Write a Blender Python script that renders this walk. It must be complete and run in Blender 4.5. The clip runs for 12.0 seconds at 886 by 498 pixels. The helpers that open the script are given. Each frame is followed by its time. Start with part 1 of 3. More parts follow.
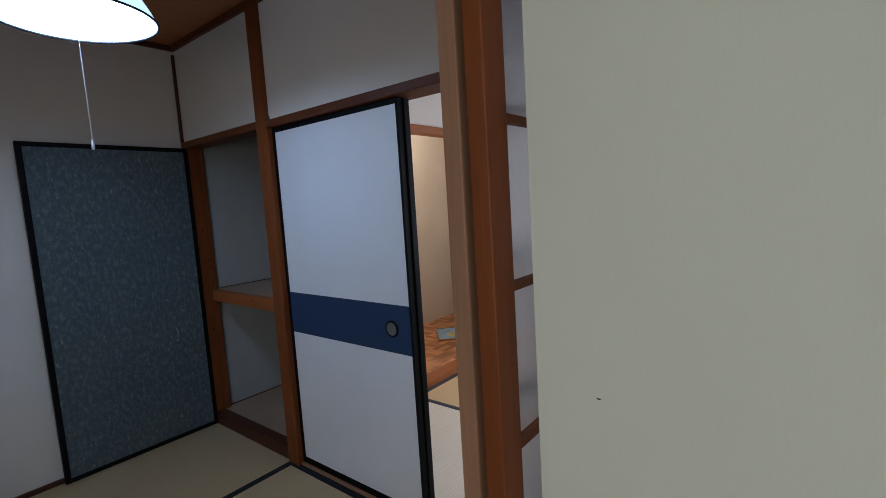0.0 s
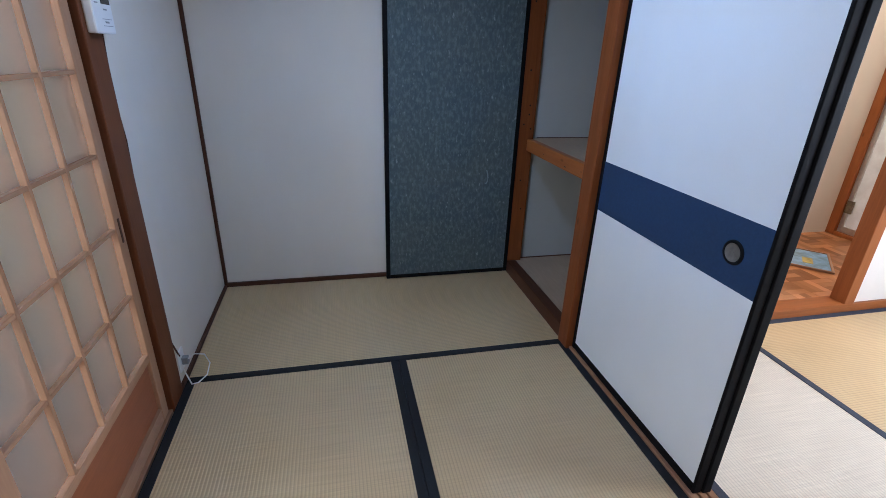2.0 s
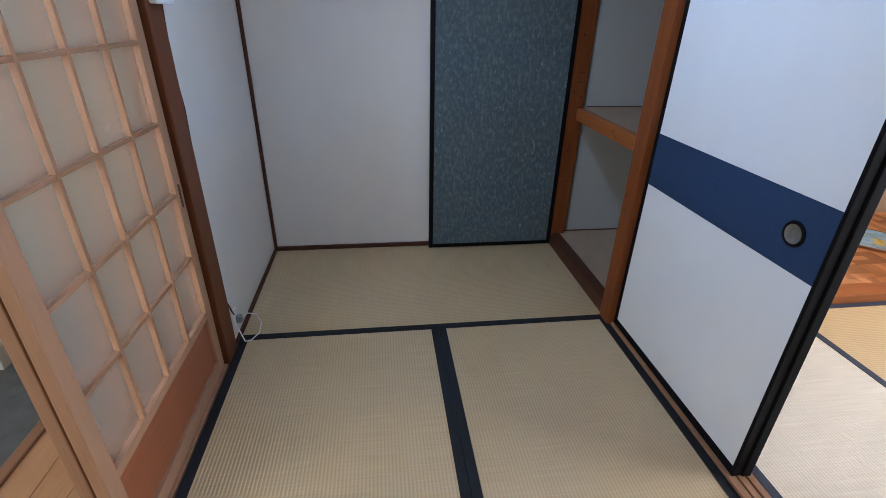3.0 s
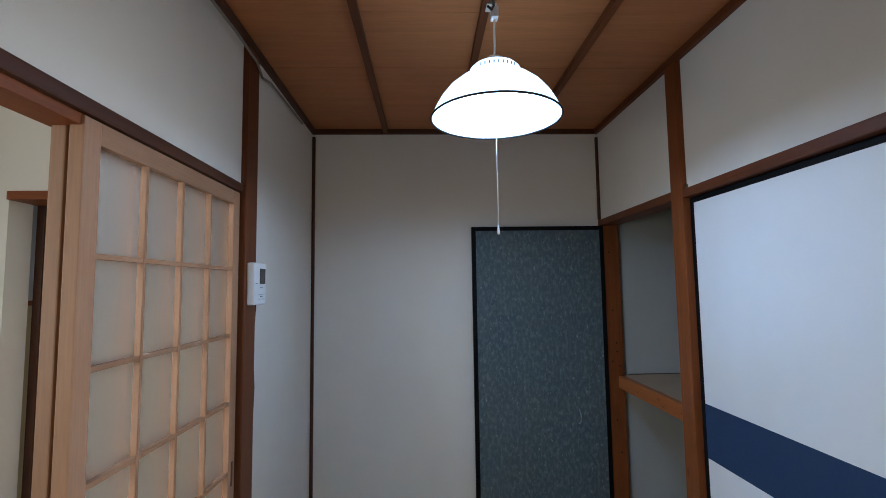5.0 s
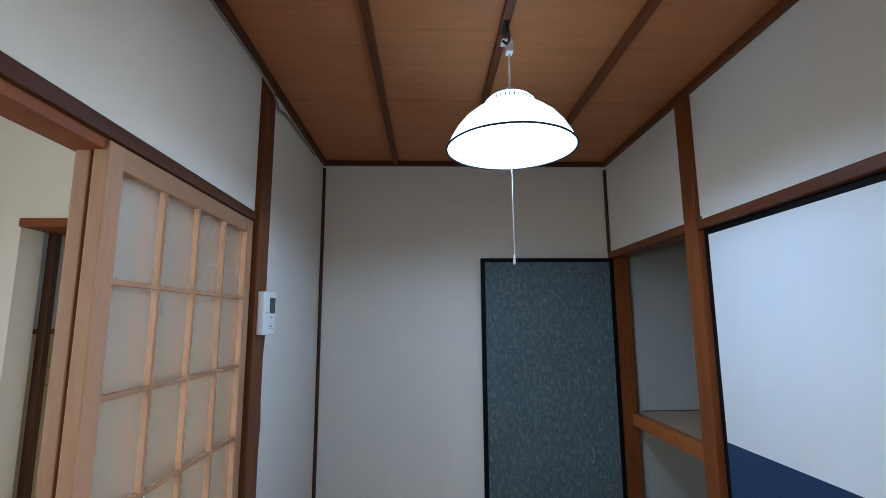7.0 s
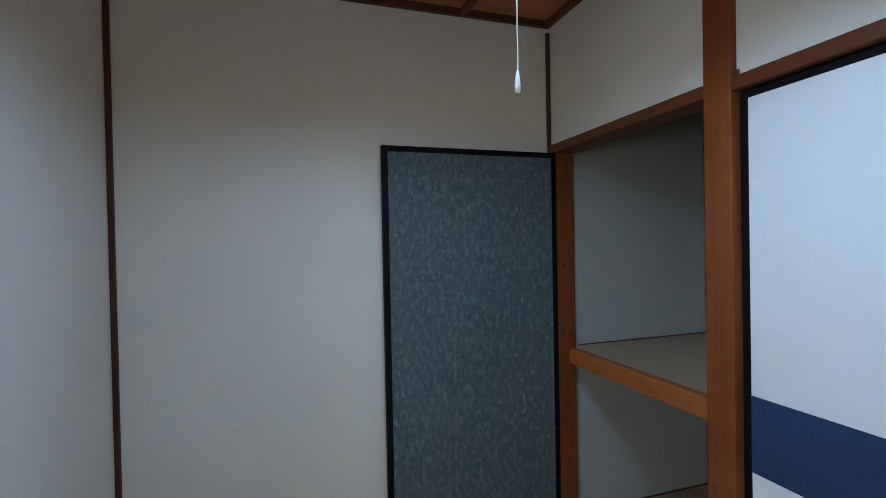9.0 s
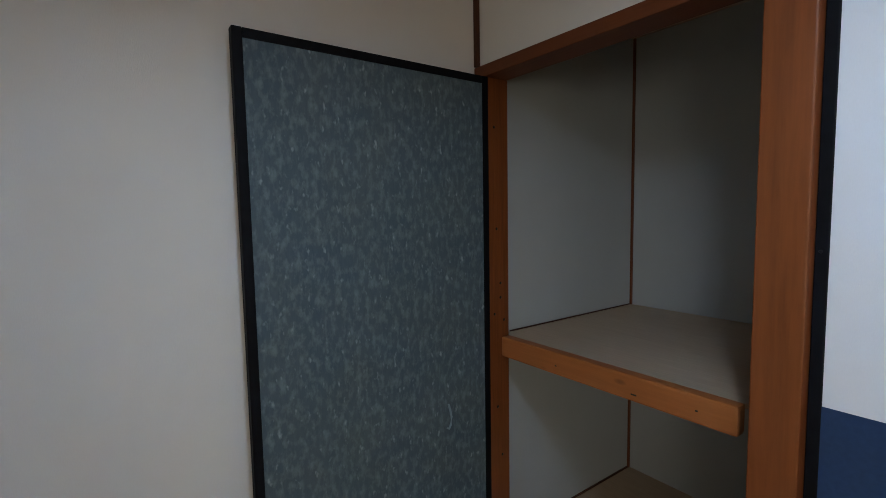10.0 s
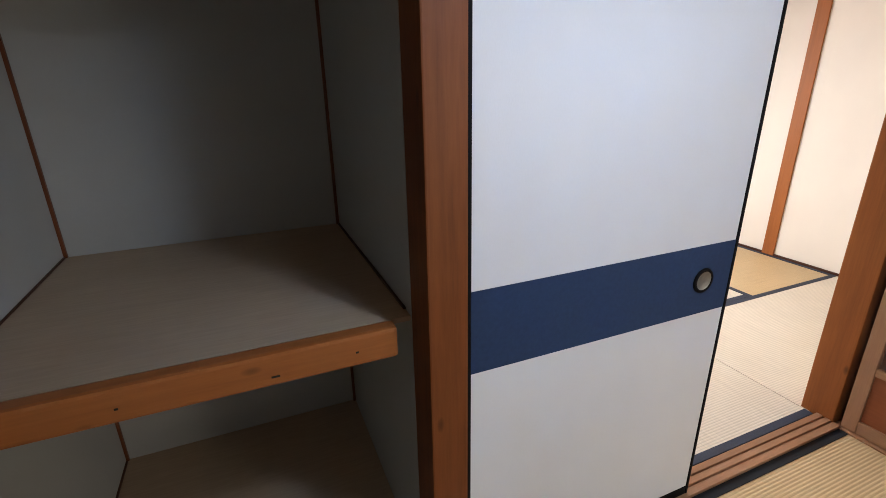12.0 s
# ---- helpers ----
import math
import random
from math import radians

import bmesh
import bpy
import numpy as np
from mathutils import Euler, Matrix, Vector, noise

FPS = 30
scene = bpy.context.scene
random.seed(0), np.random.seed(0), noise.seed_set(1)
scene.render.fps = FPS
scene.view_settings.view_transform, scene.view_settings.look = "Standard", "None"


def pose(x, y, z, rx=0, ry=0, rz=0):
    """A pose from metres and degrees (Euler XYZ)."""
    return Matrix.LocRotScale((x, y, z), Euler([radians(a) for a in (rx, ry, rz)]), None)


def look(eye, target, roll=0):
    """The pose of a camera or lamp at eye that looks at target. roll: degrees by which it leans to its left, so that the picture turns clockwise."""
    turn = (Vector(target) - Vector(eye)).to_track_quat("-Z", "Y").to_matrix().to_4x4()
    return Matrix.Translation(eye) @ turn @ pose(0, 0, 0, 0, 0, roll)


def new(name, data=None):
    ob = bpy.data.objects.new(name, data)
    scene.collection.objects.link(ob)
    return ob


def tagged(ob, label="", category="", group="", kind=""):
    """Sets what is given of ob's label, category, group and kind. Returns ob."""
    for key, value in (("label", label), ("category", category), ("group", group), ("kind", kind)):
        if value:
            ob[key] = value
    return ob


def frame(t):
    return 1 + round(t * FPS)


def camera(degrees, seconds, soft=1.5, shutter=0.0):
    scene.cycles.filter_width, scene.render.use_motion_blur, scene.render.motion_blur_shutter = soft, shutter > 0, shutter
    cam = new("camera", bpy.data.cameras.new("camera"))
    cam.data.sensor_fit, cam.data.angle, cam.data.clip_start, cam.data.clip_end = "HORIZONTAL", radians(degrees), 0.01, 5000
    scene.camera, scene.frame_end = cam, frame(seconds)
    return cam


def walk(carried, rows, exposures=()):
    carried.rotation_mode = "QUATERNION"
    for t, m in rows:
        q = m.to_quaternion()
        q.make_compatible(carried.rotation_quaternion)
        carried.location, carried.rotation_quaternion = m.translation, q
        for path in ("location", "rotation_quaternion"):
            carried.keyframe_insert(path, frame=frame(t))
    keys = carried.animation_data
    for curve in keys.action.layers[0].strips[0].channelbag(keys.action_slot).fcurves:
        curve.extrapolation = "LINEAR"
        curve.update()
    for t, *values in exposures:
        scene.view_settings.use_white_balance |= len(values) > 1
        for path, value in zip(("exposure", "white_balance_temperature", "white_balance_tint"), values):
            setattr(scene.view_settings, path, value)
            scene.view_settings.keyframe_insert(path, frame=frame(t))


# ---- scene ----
cam = camera(87.0, 12.0, soft=0.9)
PATH = [
    (0, (2.997, -1.304, 1.318), (1.757, 0.252, 1.111), -3.5),
    (0.5, (2.905, -1.195, 1.302), (1.355, 0.04, 1.031), -1.1),
    (1, (2.742, -1.127, 1.319), (1.056, -0.126, 0.925), 1.5),
    (1.5, (2.668, -1.048, 1.32), (0.859, -0.416, 0.747), 1.2),
    (2, (2.641, -1.053, 1.294), (0.847, -0.624, 0.52), 2.0),
    (2.5, (2.63, -1.046, 1.296), (0.863, -0.762, 0.405), 1.2),
    (2.7, (2.635, -1.057, 1.3), (0.874, -0.804, 0.386), 1.2),
    (4.3, (2.702, -1.04, 1.349), (0.743, -0.91, 0.97), 1.1),
    (4.5, (2.722, -1.052, 1.359), (0.733, -0.932, 1.187), 0.3),
    (5, (2.754, -1.054, 1.371), (0.762, -0.979, 1.533), -0.8),
    (5.5, (2.756, -1.062, 1.368), (0.775, -1.011, 1.635), -1.4),
    (6, (2.758, -1.068, 1.368), (0.782, -1.023, 1.674), -1.2),
    (6.5, (2.758, -1.077, 1.37), (0.783, -1.029, 1.683), -0.6),
    (6.7, (2.758, -1.084, 1.367), (0.784, -1.033, 1.688), -0.5),
    (8.3, (2.267, -1.132, 1.345), (0.294, -0.806, 1.371), 0.3),
    (8.5, (2.171, -1.117, 1.339), (0.211, -0.722, 1.362), -0.8),
    (9, (1.874, -1.128, 1.325), (-0.028, -0.511, 1.303), -1.1),
    (9.5, (1.557, -1.114, 1.294), (-0.244, -0.247, 1.235), -0.5),
    (10, (1.231, -1.046, 1.286), (-0.384, 0.123, 1.123), -1.0),
    (10.5, (0.961, -1.008, 1.275), (-0.284, 0.518, 0.924), -1.1),
    (11, (0.751, -0.943, 1.274), (0.01, 0.855, 0.807), -2.3),
    (11.5, (0.637, -0.839, 1.305), (0.557, 1.075, 0.731), -2.8),
    (12, (0.564, -0.787, 1.325), (1.293, 0.95, 0.656), -1.0),
]
EXPOSURES = [(0.0, -0.9, 5450, 11), (0.5, -0.18, 5350, 13), (1.0, 0.0, 5150, 13), (1.5, 0.05, 5150, 11), (2.5, 0.14, 5500, 12), (4.5, -0.18, 5650, 8), (6.5, 0.08, 5450, 5), (8.5, 0.06, 5500, 2), (9.5, -0.05, 5700, 5), (10.0, -0.05, 6200, 8), (10.5, 0.3, 6600, 8), (11.5, 0.5, 6800, 12), (12.0, 0.22, 6600, 14)]
walk(cam, [(t, look(eye, target, roll)) for t, eye, target, roll in PATH], EXPOSURES)

# ---------- world, lamps ----------
world = bpy.data.worlds.new("world")
scene.world = world
world.use_nodes = True
wn = world.node_tree
sky = wn.nodes.new("ShaderNodeTexSky")
sky.sky_type, sky.sun_disc = "NISHITA", False
sky.sun_elevation, sky.sun_rotation = radians(48), radians(40)
wn.links.new(sky.outputs[0], wn.nodes["Background"].inputs[0])
wn.nodes["Background"].inputs[1].default_value = 0.12


def area_lamp(name, eye, target, w, h, watts, colour):
    d = bpy.data.lights.new(name, "AREA")
    d.shape, d.size, d.size_y, d.energy, d.color = "RECTANGLE", w, h, watts, colour
    ob = new(name, d)
    ob.matrix_world = look(eye, target)
    return ob


def bulb(name, at, radius, watts, colour):
    d = bpy.data.lights.new(name, "POINT")
    d.shadow_soft_size, d.energy, d.color = radius, watts, colour
    ob = new(name, d)
    ob.location = at
    return ob


area_lamp("window_light", (2.5, 2.69, 1.35), (2.2, 0.3, -0.3), 1.42, 1.1, 70, (0.94, 0.98, 1.0))
area_lamp("entrance_light", (3.4, -3.32, 1.4), (3.0, -2.0, 1.0), 1.2, 1.4, 32, (1.0, 0.96, 0.85))
bulb("pendant_bulb", (1.28, -0.820, 1.977), 0.055, 14.5, (0.66, 0.80, 1.0))
bulb("washroom_bulb", (0.25, 1.75, 2.18), 0.06, 26.0, (1.0, 0.78, 0.55))


# ---------- materials ----------
def material(name, rough=0.6, metal=0.0):
    m = bpy.data.materials.new(name)
    m.use_nodes = True
    b = m.node_tree.nodes["Principled BSDF"]
    b.inputs["Roughness"].default_value, b.inputs["Metallic"].default_value = rough, metal
    return m, m.node_tree, b


def coords(nt, scale):
    tc, mp = nt.nodes.new("ShaderNodeTexCoord"), nt.nodes.new("ShaderNodeMapping")
    nt.links.new(tc.outputs["Object"], mp.inputs[0])
    mp.inputs["Scale"].default_value = scale
    return mp.outputs[0]


def noise_of(nt, scale, freq, detail=5, rough=0.6):
    n = nt.nodes.new("ShaderNodeTexNoise")
    n.inputs["Scale"].default_value, n.inputs["Detail"].default_value, n.inputs["Roughness"].default_value = freq, detail, rough
    nt.links.new(coords(nt, scale), n.inputs["Vector"])
    return n.outputs[0]


def ramp(nt, fac, stops):
    r = nt.nodes.new("ShaderNodeValToRGB")
    nt.links.new(fac, r.inputs[0])
    for i, (p, c) in enumerate(stops):
        e = r.color_ramp.elements[i] if i < 2 else r.color_ramp.elements.new(p)
        e.position, e.color = p, (*c, 1)
    return r.outputs[0]


def mixed(nt, fac, a, b, mode="MIX"):
    x = nt.nodes.new("ShaderNodeMix")
    x.data_type, x.blend_type = "RGBA", mode
    for sock, v in ((x.inputs[0], fac), (x.inputs[6], a), (x.inputs[7], b)):
        if isinstance(v, (int, float)):
            sock.default_value = v
        elif isinstance(v, tuple):
            sock.default_value = (*v, 1)
        else:
            nt.links.new(v, sock)
    return x.outputs[2]


def bump(nt, b, height, strength, dist=0.002):
    n = nt.nodes.new("ShaderNodeBump")
    n.inputs["Strength"].default_value, n.inputs["Distance"].default_value = strength, dist
    nt.links.new(height, n.inputs["Height"])
    nt.links.new(n.outputs[0], b.inputs["Normal"])


def shade(c, k):
    return tuple(min(1, v * k) for v in c)


def wall_paper(name, c, rough=0.85):
    m, nt, b = material(name, rough)
    big = ramp(nt, noise_of(nt, (1, 1, 0.6), 1.3, 4), ((0.3, shade(c, 0.93)), (0.7, shade(c, 1.03))))
    weave = noise_of(nt, (160, 160, 28), 4.0, 3)
    col = mixed(nt, 0.10, big, ramp(nt, weave, ((0.3, shade(c, 0.75)), (0.7, c))))
    nt.links.new(col, b.inputs["Base Color"])
    bump(nt, b, weave, 0.25, 0.0008)
    return m


def wood(name, c, axis, rough=0.5, depth=0.35, knots=0.0, vary=0.25):
    """Grain runs along the axis."""
    m, nt, b = material(name, rough)
    b.inputs["Specular IOR Level"].default_value = 0.25
    s = [16.0, 16.0, 16.0]
    s["xyz".index(axis)] = 0.9
    fine = list(v * 7 for v in s)
    wide, thin = noise_of(nt, s, 1.6, 6, 0.65), noise_of(nt, fine, 1.5, 3)
    col = ramp(nt, wide, ((0.28, shade(c, 1 - depth)), (0.5, c), (0.75, shade(c, 1 + depth * 0.6))))
    col = mixed(nt, 0.28, col, ramp(nt, thin, ((0.35, shade(c, 0.6)), (0.65, shade(c, 1.15)))))
    wear = noise_of(nt, (1, 1, 1), 3.5, 5)
    col = mixed(nt, ramp(nt, wear, ((0.5, (0, 0, 0)), (0.8, (0.35, 0.35, 0.35)))), col, shade(c, 0.55))
    info = nt.nodes.new("ShaderNodeObjectInfo")
    col = mixed(nt, vary, col, ramp(nt, info.outputs["Random"], ((0, shade(c, 0.55)), (1, shade(c, 1.45)))))
    if knots:
        v = nt.nodes.new("ShaderNodeTexVoronoi")
        v.inputs["Scale"].default_value = 5.0
        k = [1.6, 1.6, 1.6]
        k["xyz".index(axis)] = 0.7
        nt.links.new(coords(nt, k), v.inputs["Vector"])
        col = mixed(nt, ramp(nt, v.outputs["Distance"], ((0.03, (knots,) * 3), (0.09, (0, 0, 0)))), col, shade(c, 0.25))
    nt.links.new(col, b.inputs["Base Color"])
    bump(nt, b, thin, 0.25, 0.0008)
    return m


def tatami(name, c, axis, second):
    m, nt, b = material(name, 0.45)
    w = nt.nodes.new("ShaderNodeTexWave")
    w.bands_direction = "Y" if axis == "x" else "X"
    w.inputs["Scale"].default_value, w.inputs["Distortion"].default_value, w.inputs["Detail"].default_value = 26.0, 0.08, 1.0
    nt.links.new(coords(nt, (1, 1, 1)), w.inputs["Vector"])
    s = (4, 260, 1) if axis == "y" else (260, 4, 1)
    straw = noise_of(nt, s, 1.0, 3)
    col = ramp(nt, noise_of(nt, (1, 1, 1), 2.2, 5), ((0.3, shade(c, 0.86)), (0.5, c), (0.75, second)))
    col = mixed(nt, 0.4, col, ramp(nt, straw, ((0.3, shade(c, 0.62)), (0.7, shade(c, 1.25)))))
    col = mixed(nt, 0.34, col, ramp(nt, w.outputs[0], ((0.0, shade(c, 0.45)), (0.4, c))))
    nt.links.new(col, b.inputs["Base Color"])
    add = nt.nodes.new("ShaderNodeMath")
    add.operation = "MULTIPLY_ADD"
    nt.links.new(straw, add.inputs[0])
    add.inputs[1].default_value = 0.3
    nt.links.new(w.outputs[0], add.inputs[2])
    bump(nt, b, add.outputs[0], 0.4, 0.0018)
    return m


def plain(name, c, rough=0.5, metal=0.0, vary=0.12, freq=9.0):
    m, nt, b = material(name, rough, metal)
    nt.links.new(ramp(nt, noise_of(nt, (1, 1, 1), freq, 6), ((0.3, shade(c, 1 - vary)), (0.7, shade(c, 1 + vary)))), b.inputs["Base Color"])
    return m


def blue_cloth(name):
    m, nt, b = material(name, 0.7)
    base = ramp(nt, noise_of(nt, (30, 1, 7), 4.0, 4), ((0.3, (0.045, 0.068, 0.078)), (0.7, (0.078, 0.105, 0.112))))
    blot = ramp(nt, noise_of(nt, (1, 1, 1), 4.0, 4), ((0.35, (0.05, 0.078, 0.098)), (0.7, (0.085, 0.105, 0.105))))
    fleck = ramp(nt, noise_of(nt, (38, 1, 20), 1.5, 3, 0.6), ((0.47, (0, 0, 0)), (0.68, (0.75, 0.75, 0.75))))
    dots = ramp(nt, noise_of(nt, (52, 1, 27), 1.3, 2, 0.5), ((0.62, (0, 0, 0)), (0.76, (0.8, 0.8, 0.8))))
    col = mixed(nt, fleck, mixed(nt, 0.5, base, blot), (0.145, 0.18, 0.185))
    col = mixed(nt, dots, col, (0.27, 0.31, 0.31))
    nt.links.new(col, b.inputs["Base Color"])
    bump(nt, b, noise_of(nt, (300, 1, 300), 1.0, 2), 0.3, 0.0008)
    return m


def frosted(name, rough=0.45):
    m, nt, b = material(name, rough)
    b.inputs["Base Color"].default_value = (0.95, 0.95, 0.96, 1)
    b.inputs["Transmission Weight"].default_value = 1.0
    b.inputs["IOR"].default_value = 1.3
    bump(nt, b, noise_of(nt, (1, 1, 1), 140.0, 2), 0.25, 0.001)
    return m


def glowing(name, c, strength):
    m, nt, b = material(name, 0.4)
    b.inputs["Base Color"].default_value = (*c, 1)
    b.inputs["Emission Color"].default_value = (*c, 1)
    b.inputs["Emission Strength"].default_value = strength
    return m


WHITE = wall_paper("white_wall_paper", (0.76, 0.71, 0.635))
CREAM = wall_paper("cream_wall_paper", (0.73, 0.74, 0.61))
# closet paper greyed below its own tone to hold the recess's shade
INNER = wall_paper("shaded_closet_lining", (0.38, 0.38, 0.36))
POST = {a: wood("red_brown_post_" + a, (0.20, 0.055, 0.012), a, 0.5, 0.45, 0.9) for a in "xyz"}
MID = {a: wood("old_brown_wood_" + a, (0.135, 0.040, 0.013), a, 0.5, 0.45, 0.4) for a in "xyz"}
DARK = {a: wood("dark_brown_wood_" + a, (0.075, 0.027, 0.013), a, 0.5, 0.4) for a in "xyz"}
PALE = {a: wood("pale_new_wood_" + a, (0.35, 0.190, 0.107), a, 0.5, 0.18) for a in "xyz"}
BEAM = {a: wood("orange_brown_wood_" + a, (0.31, 0.10, 0.025), a, 0.5, 0.35, 0.9) for a in "xyz"}
SILL = {a: wood("worn_sill_wood_" + a, (0.33, 0.17, 0.09), a, 0.5, 0.3) for a in "xyz"}
DOORPANEL = wood("varnished_plywood", (0.30, 0.098, 0.040), "x", 0.4, 0.12)
CEIL = wood("ceiling_cedar_boards", (0.40, 0.155, 0.058), "y", 0.4, 0.35)
PLY = wood("shelf_plywood", (0.42, 0.31, 0.21), "x", 0.6, 0.05)
PLANK = wood("hall_floor_pine", (0.50, 0.27, 0.13), "x", 0.35, 0.25, 0.4)
PARQ = wood("parquet_oak", (0.46, 0.21, 0.09), "x", 0.25, 0.3, 0.0, 0.8)
TAT = {a: tatami("tatami_straw_" + a, (0.57, 0.41, 0.215), a, (0.60, 0.43, 0.235)) for a in "xy"}
# same straw as TAT, lightened to paint in the window light's sheen
TAT_LIT = {a: tatami("lit_tatami_straw_" + a, (0.67, 0.60, 0.48), a, (0.70, 0.62, 0.50)) for a in "xy"}
HERI = plain("black_cloth_border", (0.006, 0.007, 0.009), 0.95, 0, 0.3, 200)
HERI2 = plain("navy_cloth_border", (0.02, 0.028, 0.05), 0.7, 0, 0.3, 200)
BLACK = plain("black_lacquer", (0.005, 0.005, 0.006), 0.6, 0, 0.3, 30)
BLACK.node_tree.nodes["Principled BSDF"].inputs["Specular IOR Level"].default_value = 0.1
PAPER = wall_paper("fusuma_paper", (0.80, 0.81, 0.82), 0.42)
NAVY = plain("navy_paper_band", (0.012, 0.034, 0.090), 0.85, 0, 0.1, 90)
CLOTH = blue_cloth("mottled_blue_paper")
METAL = plain("aged_brass", (0.22, 0.19, 0.14), 0.35, 0.9, 0.25, 60)
GREYMETAL = plain("grey_pull_dish", (0.22, 0.21, 0.19), 0.4, 0.6, 0.2, 60)
STEEL = plain("brushed_aluminium", (0.55, 0.56, 0.57), 0.3, 0.9, 0.1, 40)
PLASTIC = plain("white_plastic", (0.80, 0.80, 0.80), 0.35, 0, 0.02)
SCREEN = plain("dark_screen", (0.015, 0.016, 0.02), 0.12, 0, 0.1)
GREYTEXT = plain("grey_print", (0.25, 0.26, 0.28), 0.5, 0, 0.05)
CORD = plain("ivory_cord", (0.70, 0.68, 0.60), 0.5, 0, 0.05)
IRON = plain("black_iron", (0.02, 0.018, 0.016), 0.4, 0.7, 0.3, 50)
STONE = plain("grey_entry_floor", (0.13, 0.14, 0.15), 0.7, 0, 0.2, 14)
GLASS = frosted("frosted_glass")
SHADE = glowing("lit_milk_glass_shade", (0.60, 0.80, 1.0), 2.3)
TUBE = glowing("lit_ring_lamp", (0.85, 0.93, 1.0), 14.0)
CREAMDOOR = plain("cream_door_paint", (0.78, 0.60, 0.30), 0.5, 0, 0.06)
MATBLUE = plain("blue_print", (0.22, 0.40, 0.62), 0.3, 0, 0.5, 16)
MATYEL = plain("yellow_print", (0.52, 0.42, 0.12), 0.35, 0, 0.4, 20)


# ---------- building helpers ----------
def box(bm, x0, x1, y0, y1, z0, z1, bevel=0.0):
    m = Matrix.Translation(((x0 + x1) / 2, (y0 + y1) / 2, (z0 + z1) / 2)) @ Matrix.Diagonal((x1 - x0, y1 - y0, z1 - z0, 1))
    vs = bmesh.ops.create_cube(bm, size=1, matrix=m)["verts"]
    if bevel:
        es = list({e for v in vs for e in v.link_edges})
        bmesh.ops.bevel(bm, geom=es, offset=bevel, segments=2, affect="EDGES", profile=0.6)
    return bm


def boxes(*rows, bevel=0.0):
    bm = bmesh.new()
    for r in rows:
        box(bm, *r, bevel=bevel)
    return bm


def mesh_of(name, bm, mat, smooth=False):
    me = bpy.data.meshes.new(name)
    bmesh.ops.recalc_face_normals(bm, faces=bm.faces)
    bm.to_mesh(me)
    bm.free()
    me.materials.append(mat)
    if smooth:
        me.shade_smooth()
    return me


def part(name, bm, mat, parent, label="", smooth=False):
    ob = new(name, mesh_of(name, bm, mat, smooth))
    ob.parent = parent
    return tagged(ob, label)


def structure(name, bm, mat, label):
    return tagged(new(name, mesh_of(name, bm, mat)), label, name.split("_")[0], "", "structure")


def thing(name, label, category, at=(0, 0, 0), group="", turn=0):
    ob = new(name)
    ob.empty_display_size = 0.05
    ob.matrix_world = pose(*at, 0, 0, turn)
    return tagged(ob, label, category, group)


def tube(points, radius, sides=8, closed=False):
    """A round rod swept along points."""
    bm = bmesh.new()
    rings = []
    n = len(points)
    pts = [Vector(p) for p in points]
    for i, p in enumerate(pts):
        a, b = pts[i - 1 if i or closed else 0], pts[(i + 1) % n if i + 1 < n or closed else i]
        d = (b - a).normalized()
        q = d.to_track_quat("Z", "Y")
        rings.append([bm.verts.new(p + q @ Vector((radius * math.cos(2 * math.pi * k / sides), radius * math.sin(2 * math.pi * k / sides), 0))) for k in range(sides)])
    for i in range(n if closed else n - 1):
        r, s = rings[i], rings[(i + 1) % n]
        for k in range(sides):
            bm.faces.new((r[k], r[(k + 1) % sides], s[(k + 1) % sides], s[k]))
    if not closed:
        bm.faces.new(rings[0])
        bm.faces.new(rings[-1])
    return bm


def lathe(profile, sides=48):
    """A solid of revolution round z from rows of radius and height."""
    bm = bmesh.new()
    rings = [[bm.verts.new((r * math.cos(2 * math.pi * k / sides), r * math.sin(2 * math.pi * k / sides), z)) for k in range(sides)] for r, z in profile]
    for r, s in zip(rings, rings[1:]):
        for k in range(sides):
            bm.faces.new((r[k], r[(k + 1) % sides], s[(k + 1) % sides], s[k]))
    return bm


H = 2.312      # ceiling
LINT = 1.720  # underside of the lintels
WID = 1.72    # width of the small room
EAST = 2.60   # its entrance side

# ---------- the small tatami room ----------
structure("floor_small_room", boxes((-0.12, 2.72, -1.80, 0.02, -0.14, -0.03)), PLY, "boarded subfloor under the tatami mats")
structure("wall_west", boxes((-0.12, 0.0, -1.84, 1.0, -0.1, H + 0.02)), WHITE, "white papered wall behind the leaning panel")
structure("wall_south_pier", boxes((0.0, 0.935, -1.84, -WID, -0.1, H)), WHITE, "narrow white papered wall beside the glazed doors")
structure("wall_south_upper", boxes((1.048, EAST + 0.12, -1.80, -1.725, 1.754, H)), WHITE, "white wall above the south lintel")
structure("wall_north_upper_closet", boxes((0.0, 0.85, 0.0, 0.07, 1.755, H)), WHITE, "white wall above the closet opening")
structure("wall_north_upper", boxes((0.935, EAST, 0.0, 0.07, 1.748, H)), WHITE, "white wall above the sliding panels")
structure("wall_east_upper", boxes((EAST, EAST + 0.10, -1.725, 0.02, 1.80, H)), WHITE, "white wall above the room's entrance")

# ceiling: boards across, three battens along, dark edge mould
bm = bmesh.new()
x = -0.02
random.seed(4)
while x < 2.7:
    w = 0.412
    box(bm, x, min(x + w - 0.002, 2.72), -1.74, 0.02, H + 0.004 + random.uniform(0, 0.002), H + 0.02)
    x += w
structure("ceiling_small_room", bm, CEIL, "brown cedar board ceiling with thin battens")
structure("ceiling_slab", boxes((-0.3, 4.5, -3.5, 3.2, H + 0.16, H + 0.24)), DARK["x"], "plain dark slab closing the roof")
for y in (-1.285, -0.845, -0.415):
    structure("trim_ceiling_batten", boxes((0.0, 2.62, y - 0.014, y + 0.014, H - 0.022, H + 0.006), bevel=0.003), MID["x"], "thin red-brown batten under the ceiling boards")
